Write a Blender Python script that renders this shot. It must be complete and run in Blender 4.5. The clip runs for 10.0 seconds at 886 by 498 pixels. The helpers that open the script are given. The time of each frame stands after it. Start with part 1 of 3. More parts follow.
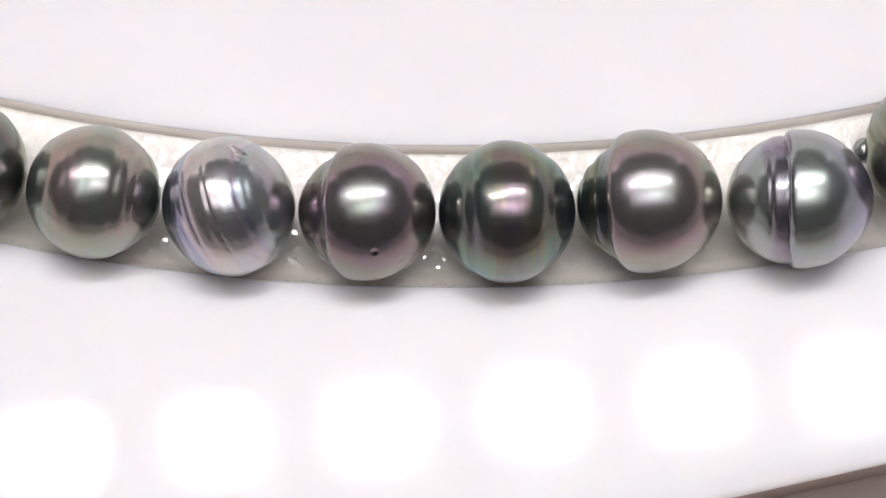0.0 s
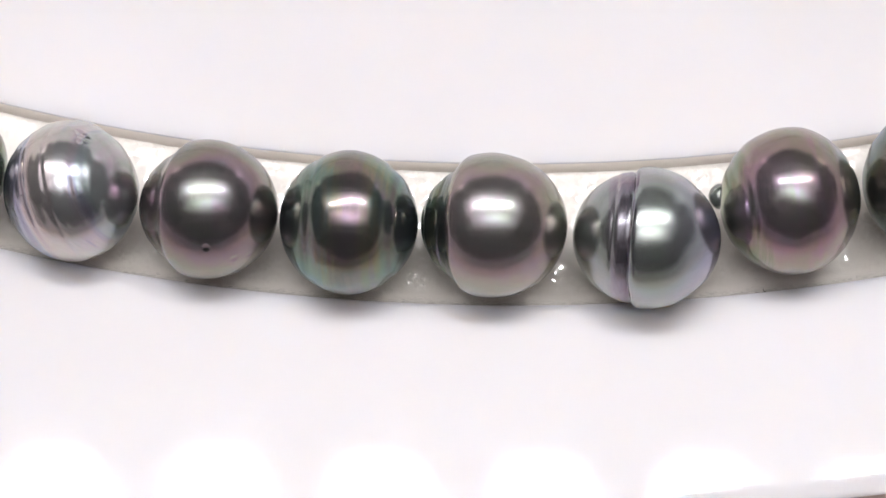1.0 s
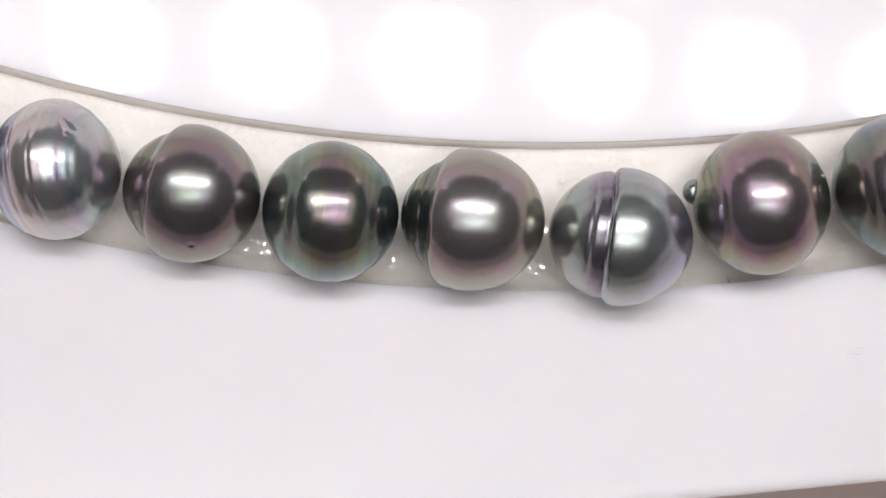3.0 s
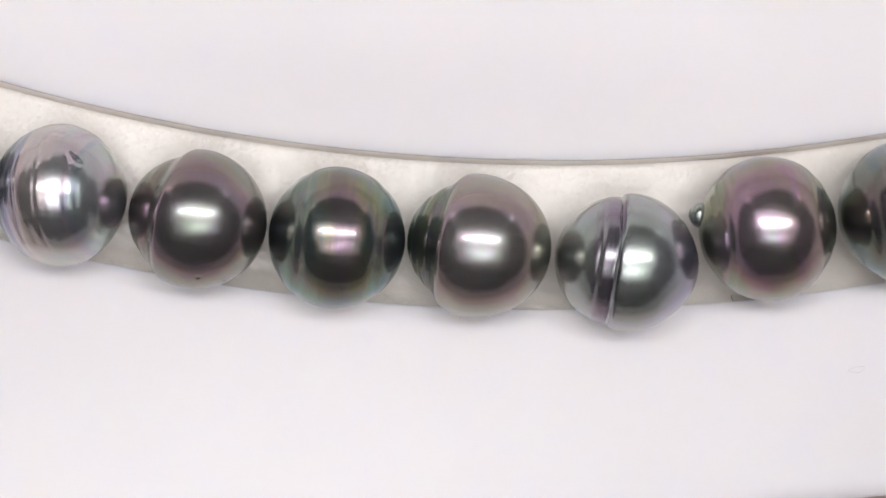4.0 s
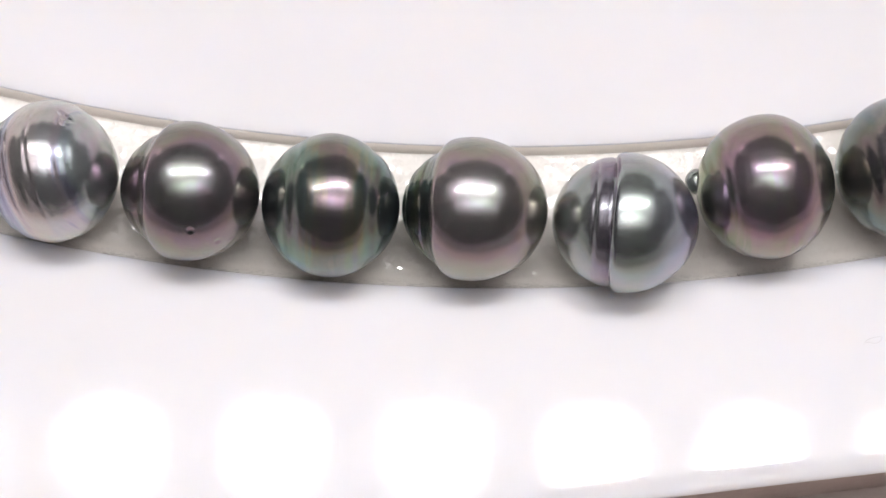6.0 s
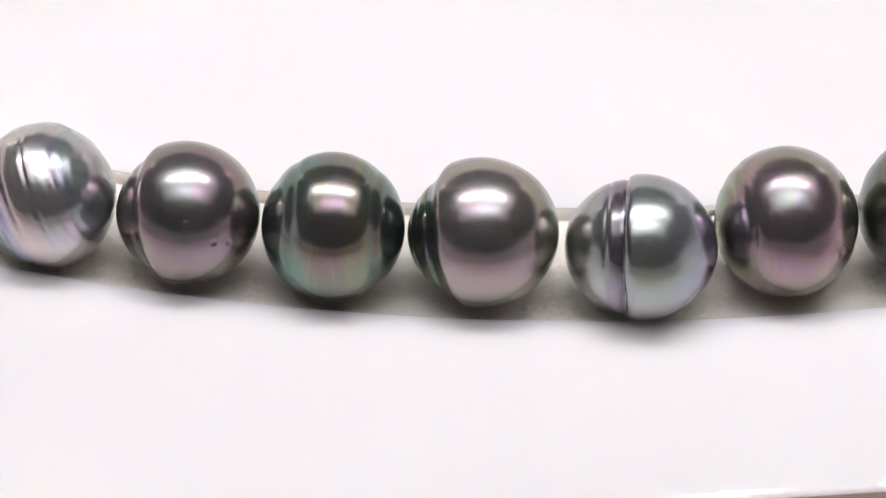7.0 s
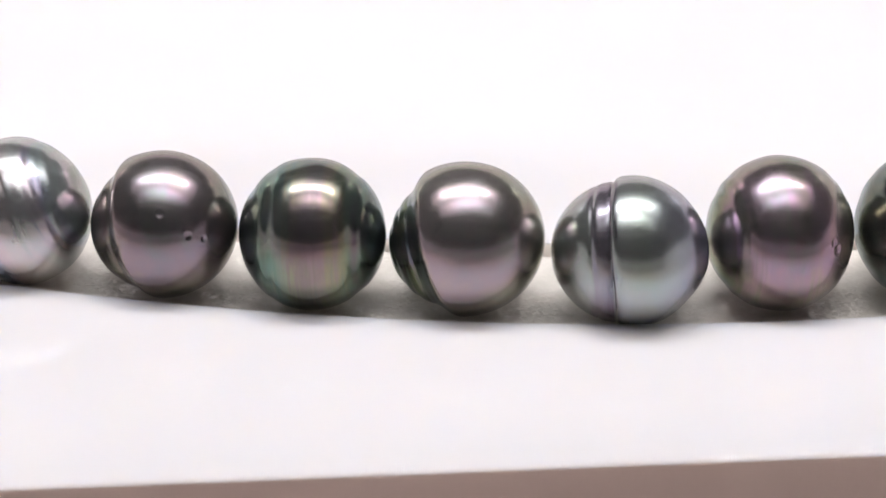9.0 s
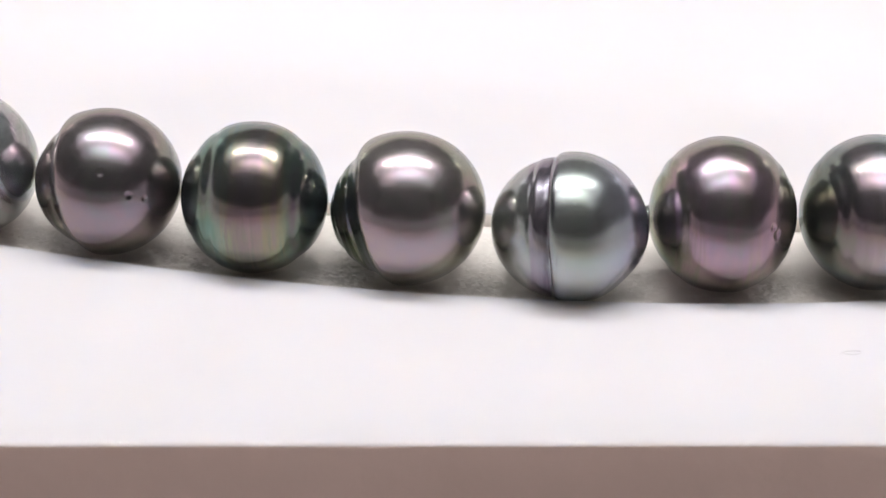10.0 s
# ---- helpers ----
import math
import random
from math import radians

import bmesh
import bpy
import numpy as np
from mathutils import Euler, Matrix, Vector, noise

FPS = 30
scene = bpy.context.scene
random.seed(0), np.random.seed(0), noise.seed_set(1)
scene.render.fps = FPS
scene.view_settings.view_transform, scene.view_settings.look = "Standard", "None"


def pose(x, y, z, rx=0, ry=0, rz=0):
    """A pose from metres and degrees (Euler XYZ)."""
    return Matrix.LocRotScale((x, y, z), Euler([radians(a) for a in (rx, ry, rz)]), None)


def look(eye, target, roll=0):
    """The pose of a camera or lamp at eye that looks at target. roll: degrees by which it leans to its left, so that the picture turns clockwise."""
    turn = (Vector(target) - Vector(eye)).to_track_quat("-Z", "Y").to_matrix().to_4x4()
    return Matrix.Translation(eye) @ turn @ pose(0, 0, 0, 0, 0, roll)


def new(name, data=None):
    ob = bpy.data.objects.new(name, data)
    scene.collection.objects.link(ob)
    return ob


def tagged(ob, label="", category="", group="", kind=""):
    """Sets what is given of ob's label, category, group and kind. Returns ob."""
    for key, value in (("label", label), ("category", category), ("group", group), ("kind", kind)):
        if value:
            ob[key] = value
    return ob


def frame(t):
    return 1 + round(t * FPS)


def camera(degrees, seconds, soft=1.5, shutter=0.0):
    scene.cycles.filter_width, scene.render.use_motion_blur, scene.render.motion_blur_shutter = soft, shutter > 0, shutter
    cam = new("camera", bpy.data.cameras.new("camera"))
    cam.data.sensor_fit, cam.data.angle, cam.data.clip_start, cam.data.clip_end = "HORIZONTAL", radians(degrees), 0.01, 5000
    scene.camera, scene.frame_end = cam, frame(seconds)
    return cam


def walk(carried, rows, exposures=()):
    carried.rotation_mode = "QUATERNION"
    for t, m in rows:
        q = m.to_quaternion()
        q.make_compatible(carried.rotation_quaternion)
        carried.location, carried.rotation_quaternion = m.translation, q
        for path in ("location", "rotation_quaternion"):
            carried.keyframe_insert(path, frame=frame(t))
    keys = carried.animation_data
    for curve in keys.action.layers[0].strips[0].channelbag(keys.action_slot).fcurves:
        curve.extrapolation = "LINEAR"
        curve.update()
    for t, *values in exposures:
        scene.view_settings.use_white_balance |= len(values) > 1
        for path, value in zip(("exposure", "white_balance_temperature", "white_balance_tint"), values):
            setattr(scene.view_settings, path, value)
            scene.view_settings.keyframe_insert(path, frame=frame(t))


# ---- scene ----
cam = camera(22.0, 10.0, soft=1.25)
cam.data.dof.use_dof = True
cam.data.dof.focus_distance = 0.168
cam.data.dof.aperture_fstop = 75.0
PATH = [
    (0, -0.01246, -0.05684, 0.16515, 18.74, -0.85, -5.25),
    (0.5, 0.00306, -0.06451, 0.15904, 21.87, 0.20, -0.63),
    (1, 0.00588, -0.06306, 0.16118, 21.19, -0.66, 0.63),
    (1.5, 0.00246, -0.06524, 0.16129, 22.48, -1.94, 1.34),
    (2, -0.00594, -0.05770, 0.16576, 19.54, -4.47, 1.09),
    (2.5, -0.00568, -0.02919, 0.17361, 8.89, -5.04, 1.43),
    (3, -0.00445, -0.02213, 0.17444, 6.41, -4.60, 1.99),
    (3.2, -0.00732, -0.01200, 0.17515, 3.22, -5.39, 2.35),
    (4.5, -0.00869, 0.00551, 0.17546, -2.30, -5.27, 2.69),
    (5, -0.01027, 0.00982, 0.17454, -3.95, -5.25, 2.90),
    (5.5, -0.01028, -0.00987, 0.17175, 3.13, -6.13, 1.07),
    (5.7, -0.00437, -0.03488, 0.16737, 11.35, -4.35, 0.04),
    (6.8, -0.00104, -0.09866, 0.13567, 36.44, -3.66, -0.17),
    (7, 0.00295, -0.11695, 0.11864, 45.00, -2.81, 0.34),
    (7.5, 0.00510, -0.13004, 0.09996, 52.89, -1.93, 0.33),
    (8, 0.00712, -0.13545, 0.08961, 57.29, -1.61, 0.45),
    (8.5, 0.00750, -0.13530, 0.08816, 57.77, -1.73, 0.80),
    (9, 0.00896, -0.14037, 0.07935, 61.40, -1.76, 0.88),
    (9.5, 0.00971, -0.14017, 0.07946, 61.37, -2.30, 1.32),
    (10, 0.01637, -0.13870, 0.08272, 59.34, -3.12, 3.07),
]
walk(cam, [(t, pose(x, y, z, rx, ry, rz)) for t, x, y, z, rx, ry, rz in PATH],
     exposures=[(0, 0.06), (0.5, 0.08), (2, 0.08), (2.5, 0.06), (3.2, -0.02), (4.5, -0.18), (5, -0.26), (5.7, -0.04), (7, 0.22), (8, 0.25), (10, 0.22)])

MM = 0.001

# ---------------------------------------------------------------- light
world = bpy.data.worlds.new("tent_air")
scene.world = world
world.use_nodes = True
world.node_tree.nodes["Background"].inputs[0].default_value = (0.9, 0.9, 0.95, 1)
world.node_tree.nodes["Background"].inputs[1].default_value = 0.02
CELL_POWER = 118.0   # each cell of the lamp bank
FRONT_POWER = 3.6    # the soft bar in front, an added fill light
HALO_POWER = 1.9     # the added fill sheet round the cells
SIDE_POWER = 5.0     # the two small lamps at the back


# ---------------------------------------------------------------- materials
def material(name):
    m = bpy.data.materials.new(name)
    m.use_nodes = True
    nt = m.node_tree
    return m, nt, nt.nodes["Principled BSDF"]


def node(nt, kind, **values):
    n = nt.nodes.new(kind)
    for key, value in values.items():
        n.inputs[key].default_value = value
    return n


def noise_at(nt, scale, detail=4.0, stretch=(1, 1, 1), coord="Object"):
    tc = nt.nodes.new("ShaderNodeTexCoord")
    mp = nt.nodes.new("ShaderNodeMapping")
    mp.inputs["Scale"].default_value = stretch
    nz = node(nt, "ShaderNodeTexNoise", Scale=scale, Detail=detail)
    nt.links.new(tc.outputs[coord], mp.inputs["Vector"])
    nt.links.new(mp.outputs[0], nz.inputs["Vector"])
    return nz


def ramp(nt, source, stops):
    r = nt.nodes.new("ShaderNodeValToRGB")
    e = r.color_ramp.elements
    while len(e) < len(stops):
        e.new(0.5)
    for k, (p, c) in enumerate(stops):
        e[k].position = p
        e[k].color = (*c, 1) if len(c) == 3 else c
    nt.links.new(source, r.inputs[0])
    return r


def bump(nt, bsdf, height, strength, distance, slot="Normal"):
    b = node(nt, "ShaderNodeBump", Strength=strength, Distance=distance)
    nt.links.new(height, b.inputs["Height"])
    nt.links.new(b.outputs[0], bsdf.inputs[slot])
    return b


def make_acrylic():
    m, nt, b = material("white_gloss_acrylic")
    nz = noise_at(nt, 40, 3)
    r = ramp(nt, nz.outputs[0], [(0.3, (0.79, 0.775, 0.785)), (0.7, (0.82, 0.805, 0.82))])
    nt.links.new(r.outputs[0], b.inputs["Base Color"])
    b.inputs["Roughness"].default_value = 0.035
    b.inputs["IOR"].default_value = 1.49
    b.inputs["Subsurface Weight"].default_value = 0.8
    b.inputs["Subsurface Radius"].default_value = (1.0, 0.92, 0.80)
    b.inputs["Subsurface Scale"].default_value = 2.5 * MM
    fine = noise_at(nt, 6000, 2)
    bump(nt, b, fine.outputs[0], 0.012, 0.0001)
    return m


def make_liner():
    """Cream vinyl with small flat flakes, each leaning its own way, that catch the lamps one by one."""
    m, nt, b = material("cream_vinyl_liner")
    nz = noise_at(nt, 300, 4)
    r = ramp(nt, nz.outputs[0], [(0.3, (0.79, 0.755, 0.69)), (0.7, (0.83, 0.80, 0.74))])
    nt.links.new(r.outputs[0], b.inputs["Base Color"])
    b.inputs["Roughness"].default_value = 0.06
    b.inputs["Specular IOR Level"].default_value = 0.85
    tc = nt.nodes.new("ShaderNodeTexCoord")
    warp = noise_at(nt, 1500, 2)
    mixed = nt.nodes.new("ShaderNodeMix")
    mixed.data_type = "VECTOR"
    mixed.inputs["Factor"].default_value = 0.0004
    nt.links.new(tc.outputs["Object"], mixed.inputs["A"])
    nt.links.new(warp.outputs["Color"], mixed.inputs["B"])
    cells = node(nt, "ShaderNodeTexVoronoi", Scale=3600.0)
    nt.links.new(mixed.outputs["Result"], cells.inputs["Vector"])
    lean = nt.nodes.new("ShaderNodeVectorMath")
    lean.operation = "SUBTRACT"
    lean.inputs[1].default_value = (0.5, 0.5, 0.5)
    nt.links.new(cells.outputs["Color"], lean.inputs[0])
    scaled = nt.nodes.new("ShaderNodeVectorMath")
    scaled.operation = "SCALE"
    scaled.inputs["Scale"].default_value = 0.185
    nt.links.new(lean.outputs[0], scaled.inputs[0])
    geo = nt.nodes.new("ShaderNodeNewGeometry")
    add = nt.nodes.new("ShaderNodeVectorMath")
    add.operation = "ADD"
    nt.links.new(geo.outputs["Normal"], add.inputs[0])
    nt.links.new(scaled.outputs[0], add.inputs[1])
    unit = nt.nodes.new("ShaderNodeVectorMath")
    unit.operation = "NORMALIZE"
    nt.links.new(add.outputs[0], unit.inputs[0])
    nt.links.new(unit.outputs[0], b.inputs["Normal"])
    return m


def make_plain(name, low, high, scale, rough, metal=0.0, grain=0.0):
    m, nt, b = material(name)
    nz = noise_at(nt, scale, 5)
    r = ramp(nt, nz.outputs[0], [(0.3, low), (0.7, high)])
    nt.links.new(r.outputs[0], b.inputs["Base Color"])
    b.inputs["Roughness"].default_value = rough
    b.inputs["Metallic"].default_value = metal
    if grain:
        fine = noise_at(nt, scale * 30, 3)
        bump(nt, b, fine.outputs[0], grain, 0.0005)
    return m


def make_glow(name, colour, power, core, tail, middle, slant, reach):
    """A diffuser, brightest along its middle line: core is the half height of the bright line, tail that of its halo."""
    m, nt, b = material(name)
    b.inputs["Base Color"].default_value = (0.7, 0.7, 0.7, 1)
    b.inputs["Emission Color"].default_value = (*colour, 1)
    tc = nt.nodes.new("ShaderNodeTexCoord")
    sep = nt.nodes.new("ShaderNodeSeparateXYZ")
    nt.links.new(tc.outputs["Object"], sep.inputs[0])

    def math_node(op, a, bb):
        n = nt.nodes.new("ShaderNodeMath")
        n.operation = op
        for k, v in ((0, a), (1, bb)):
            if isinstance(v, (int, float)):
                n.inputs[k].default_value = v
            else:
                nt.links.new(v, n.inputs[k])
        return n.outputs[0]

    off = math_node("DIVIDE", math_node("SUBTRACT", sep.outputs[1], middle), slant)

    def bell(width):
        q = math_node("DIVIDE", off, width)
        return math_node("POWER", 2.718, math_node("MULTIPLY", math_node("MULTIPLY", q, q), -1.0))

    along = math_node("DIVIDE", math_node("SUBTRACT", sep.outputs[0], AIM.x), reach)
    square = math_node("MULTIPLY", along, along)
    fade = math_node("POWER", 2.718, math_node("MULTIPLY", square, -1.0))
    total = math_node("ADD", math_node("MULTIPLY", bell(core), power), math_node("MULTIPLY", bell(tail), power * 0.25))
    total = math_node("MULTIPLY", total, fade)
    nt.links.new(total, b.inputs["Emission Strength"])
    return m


def make_lit(name, colour, power):
    m, nt, b = material(name)
    b.inputs["Emission Color"].default_value = (*colour, 1)
    b.inputs["Emission Strength"].default_value = power
    return m


def make_nacre(name, bands, rough=0.215, seed=0.0, relief=0.0, streak=0.08, film=450.0, shine=0.45, keep=0.6, gain=1.0):
    """Nacre whose overtone runs in rings round the pearl's own axis (local x); bands: colours from its left end (0) to its right end (1). film: nanometres of the outermost layer, whose share is shine; keep: how much of the bands' own hue stays."""
    m, nt, b = material(name)
    tc = nt.nodes.new("ShaderNodeTexCoord")

    def rings(stretch, detail, shift):
        mp = nt.nodes.new("ShaderNodeMapping")
        mp.inputs["Scale"].default_value = stretch
        mp.inputs["Location"].default_value = (seed + shift, seed * 0.7, seed * 0.3)
        nt.links.new(tc.outputs["Object"], mp.inputs["Vector"])
        nz = node(nt, "ShaderNodeTexNoise", Scale=1.0, Detail=detail, Roughness=0.6)
        nt.links.new(mp.outputs[0], nz.inputs["Vector"])
        return nz.outputs[0]

    fine, cloud = rings((2400, 130, 130), 3.0, 5.0), rings((230, 230, 230), 3.0, 9.0)
    sep = nt.nodes.new("ShaderNodeSeparateXYZ")
    nt.links.new(tc.outputs["Object"], sep.inputs[0])
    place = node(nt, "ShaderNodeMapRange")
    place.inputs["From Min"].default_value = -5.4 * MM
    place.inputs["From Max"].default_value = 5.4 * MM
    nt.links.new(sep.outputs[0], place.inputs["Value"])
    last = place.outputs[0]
    for wave, share in ((fine, streak), (cloud, 0.16)):
        low = nt.nodes.new("ShaderNodeMath")
        low.operation = "SUBTRACT"
        low.inputs[1].default_value = 0.5
        nt.links.new(wave, low.inputs[0])
        add = nt.nodes.new("ShaderNodeMath")
        add.operation = "MULTIPLY_ADD"
        add.inputs[1].default_value = share
        nt.links.new(low.outputs[0], add.inputs[0])
        nt.links.new(last, add.inputs[2])
        last = add.outputs[0]
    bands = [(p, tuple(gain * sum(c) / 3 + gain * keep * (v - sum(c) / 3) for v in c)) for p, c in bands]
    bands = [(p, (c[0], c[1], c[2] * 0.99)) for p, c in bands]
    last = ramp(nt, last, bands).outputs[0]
    soft_lobe = nt.nodes.new("ShaderNodeBsdfPrincipled")
    for bs, metal, coat in ((b, 0.95, 0.5), (soft_lobe, 0.85, 0.0)):
        nt.links.new(last, bs.inputs["Base Color"])
        bs.inputs["Metallic"].default_value = metal
        bs.inputs["Coat Weight"].default_value = coat
    both = nt.nodes.new("ShaderNodeMixShader")
    both.inputs[0].default_value = 0.22
    nt.links.new(b.outputs[0], both.inputs[1])
    nt.links.new(soft_lobe.outputs[0], both.inputs[2])
    soft_lobe.inputs["Roughness"].default_value = rough + 0.24
    rr = ramp(nt, cloud, [(0.3, (rough - 0.01,) * 3), (0.7, (rough + 0.04,) * 3)])
    nt.links.new(rr.outputs[0], b.inputs["Roughness"])
    b.inputs["Coat Roughness"].default_value = 0.14
    b.inputs["Coat IOR"].default_value = 1.5
    # thin clear layer over dark nacre: its colours turn with the angle
    layer = nt.nodes.new("ShaderNodeBsdfPrincipled")
    layer.inputs["Base Color"].default_value = (0.02, 0.02, 0.02, 1)
    layer.inputs["IOR"].default_value = 2.7
    layer.inputs["Roughness"].default_value = rough * 0.75
    layer.inputs["Thin Film IOR"].default_value = 1.5
    mixed = nt.nodes.new("ShaderNodeMath")
    mixed.operation = "MULTIPLY_ADD"
    mixed.inputs[1].default_value = 0.2
    nt.links.new(fine, mixed.inputs[0])
    nt.links.new(cloud, mixed.inputs[2])
    thick = node(nt, "ShaderNodeMapRange")
    thick.inputs["From Min"].default_value = 0.4
    thick.inputs["From Max"].default_value = 0.8
    thick.inputs["To Min"].default_value = film - 45.0
    thick.inputs["To Max"].default_value = film + 45.0
    nt.links.new(mixed.outputs[0], thick.inputs["Value"])
    nt.links.new(thick.outputs[0], layer.inputs["Thin Film Thickness"])
    whole = nt.nodes.new("ShaderNodeMixShader")
    whole.inputs[0].default_value = shine
    nt.links.new(both.outputs[0], whole.inputs[1])
    nt.links.new(layer.outputs[0], whole.inputs[2])
    nt.links.new(whole.outputs[0], nt.nodes["Material Output"].inputs["Surface"])
    # sparse tiny specks
    cells = node(nt, "ShaderNodeTexVoronoi", Scale=1000.0)
    nt.links.new(tc.outputs["Object"], cells.inputs["Vector"])
    dot = node(nt, "ShaderNodeMapRange")
    for key, value in (("From Min", 0.04), ("From Max", 0.10), ("To Min", 1.0), ("To Max", 0.0)):
        dot.inputs[key].default_value = value
    nt.links.new(cells.outputs["Distance"], dot.inputs["Value"])
    some = nt.nodes.new("ShaderNodeMath")
    some.operation = "GREATER_THAN"
    some.inputs[1].default_value = 0.72
    sep_c = nt.nodes.new("ShaderNodeSeparateColor")
    nt.links.new(cells.outputs["Color"], sep_c.inputs[0])
    nt.links.new(sep_c.outputs[0], some.inputs[0])
    specks = nt.nodes.new("ShaderNodeMath")
    specks.operation = "MULTIPLY"
    nt.links.new(dot.outputs[0], specks.inputs[0])
    nt.links.new(some.outputs[0], specks.inputs[1])
    raised = bump(nt, b, specks.outputs[0], 0.3, 0.00004, "Coat Normal")
    for bs in (b, layer, soft_lobe):
        if relief:
            nt.links.new(raised.outputs[0], bump(nt, bs, fine, relief, 0.00012).inputs["Normal"])
        else:
            nt.links.new(raised.outputs[0], bs.inputs["Normal"])
    return m


acrylic = make_acrylic()
liner_mat = make_liner()
wall_edge = make_plain("cream_cut_edge", (0.90, 0.835, 0.755), (0.93, 0.87, 0.795), 200, 0.4)
taupe = make_plain("taupe_laminate", (0.61, 0.515, 0.475), (0.67, 0.57, 0.53), 30, 0.55, 0, 0.15)
white_cloth = make_plain("white_tent_cloth", (0.84, 0.83, 0.83), (0.88, 0.87, 0.87), 12, 0.9, 0, 0.2)
dark_cloth = make_plain("dark_grey_tent_cloth", (0.03, 0.03, 0.03), (0.04, 0.04, 0.04), 12, 0.9, 0, 0.2)
housing_mat = make_plain("brushed_aluminium", (0.45, 0.45, 0.46), (0.55, 0.55, 0.56), 60, 0.4, 0.8)
WHITE = (1.0, 0.968, 0.988)
AIM = Vector((0.01, 0.0, 0.0))
BANK_Y = 0.1135
glow_cell = make_lit("cell_glow", WHITE, CELL_POWER)
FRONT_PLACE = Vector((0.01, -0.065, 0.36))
glow_front = make_glow("front_fill_glow", WHITE, FRONT_POWER, 0.045, 0.07, FRONT_PLACE.y, 0.984, 0.15)
glow_halo = make_glow("bank_fill_glow", WHITE, HALO_POWER, 0.08, 0.14, BANK_Y, 1.0, 0.40)
glow_side = make_lit("side_glow", WHITE, SIDE_POWER)


# ---------------------------------------------------------------- mesh helpers
def link(name, bm, mat, parent=None, label="", smooth=True):
    me = bpy.data.meshes.new(name)
    bm.normal_update()
    bm.to_mesh(me)
    bm.free()
    me.materials.append(mat)
    for p in me.polygons:
        p.use_smooth = smooth
    if smooth:
        me.set_sharp_from_angle(angle=radians(35))
    ob = new(name, me)
    if parent is not None:
        ob.parent = parent
    if label:
        ob["label"] = label
    return ob


def part(name, bm, mat, parent, label="", smooth=True):
    return link(name, bm, mat, parent, label, smooth)


def box(bm, x0, x1, y0, y1, z0, z1):
    v = [bm.verts.new((x, y, z)) for x in (x0, x1) for y in (y0, y1) for z in (z0, z1)]
    for f in ((0, 1, 3, 2), (4, 6, 7, 5), (0, 4, 5, 1), (2, 3, 7, 6), (0, 2, 6, 4), (1, 5, 7, 3)):
        bm.faces.new([v[i] for i in f])
    return v


def sheet(bm, rows, closed=False):
    """Faces between rows of points."""
    made = [[bm.verts.new(p) for p in row] for row in rows]
    for a, b in zip(made, made[1:]):
        n = len(a)
        for k in range(n if closed else n - 1):
            bm.faces.new((a[k], a[(k + 1) % n], b[(k + 1) % n], b[k]))
    return made


# ---------------------------------------------------------------- the tray
CX, CY = 10.0 * MM, 162.85 * MM          # middle of the groove's bend
R_IN, R_OUT = 156.3 * MM, 167.85 * MM    # its two edges
DEPTH = 1.62 * MM
TABLE = -12.0 * MM                       # top of the table that the tray stands on
LIP = (-24.0 * MM, 0.131)               # front edge: y = a + b x


def bend(radius, angle):
    return CX + radius * math.sin(angle), CY - radius * math.cos(angle)


ANGLES = [radians(-46 + 92 * k / 240) for k in range(241)]


def front_reach(angle):
    """How far from the bend's middle the front edge lies in that direction."""
    a, b = LIP
    s, c = math.sin(angle), math.cos(angle)
    return (CY - a - b * CX) / (c + b * s)


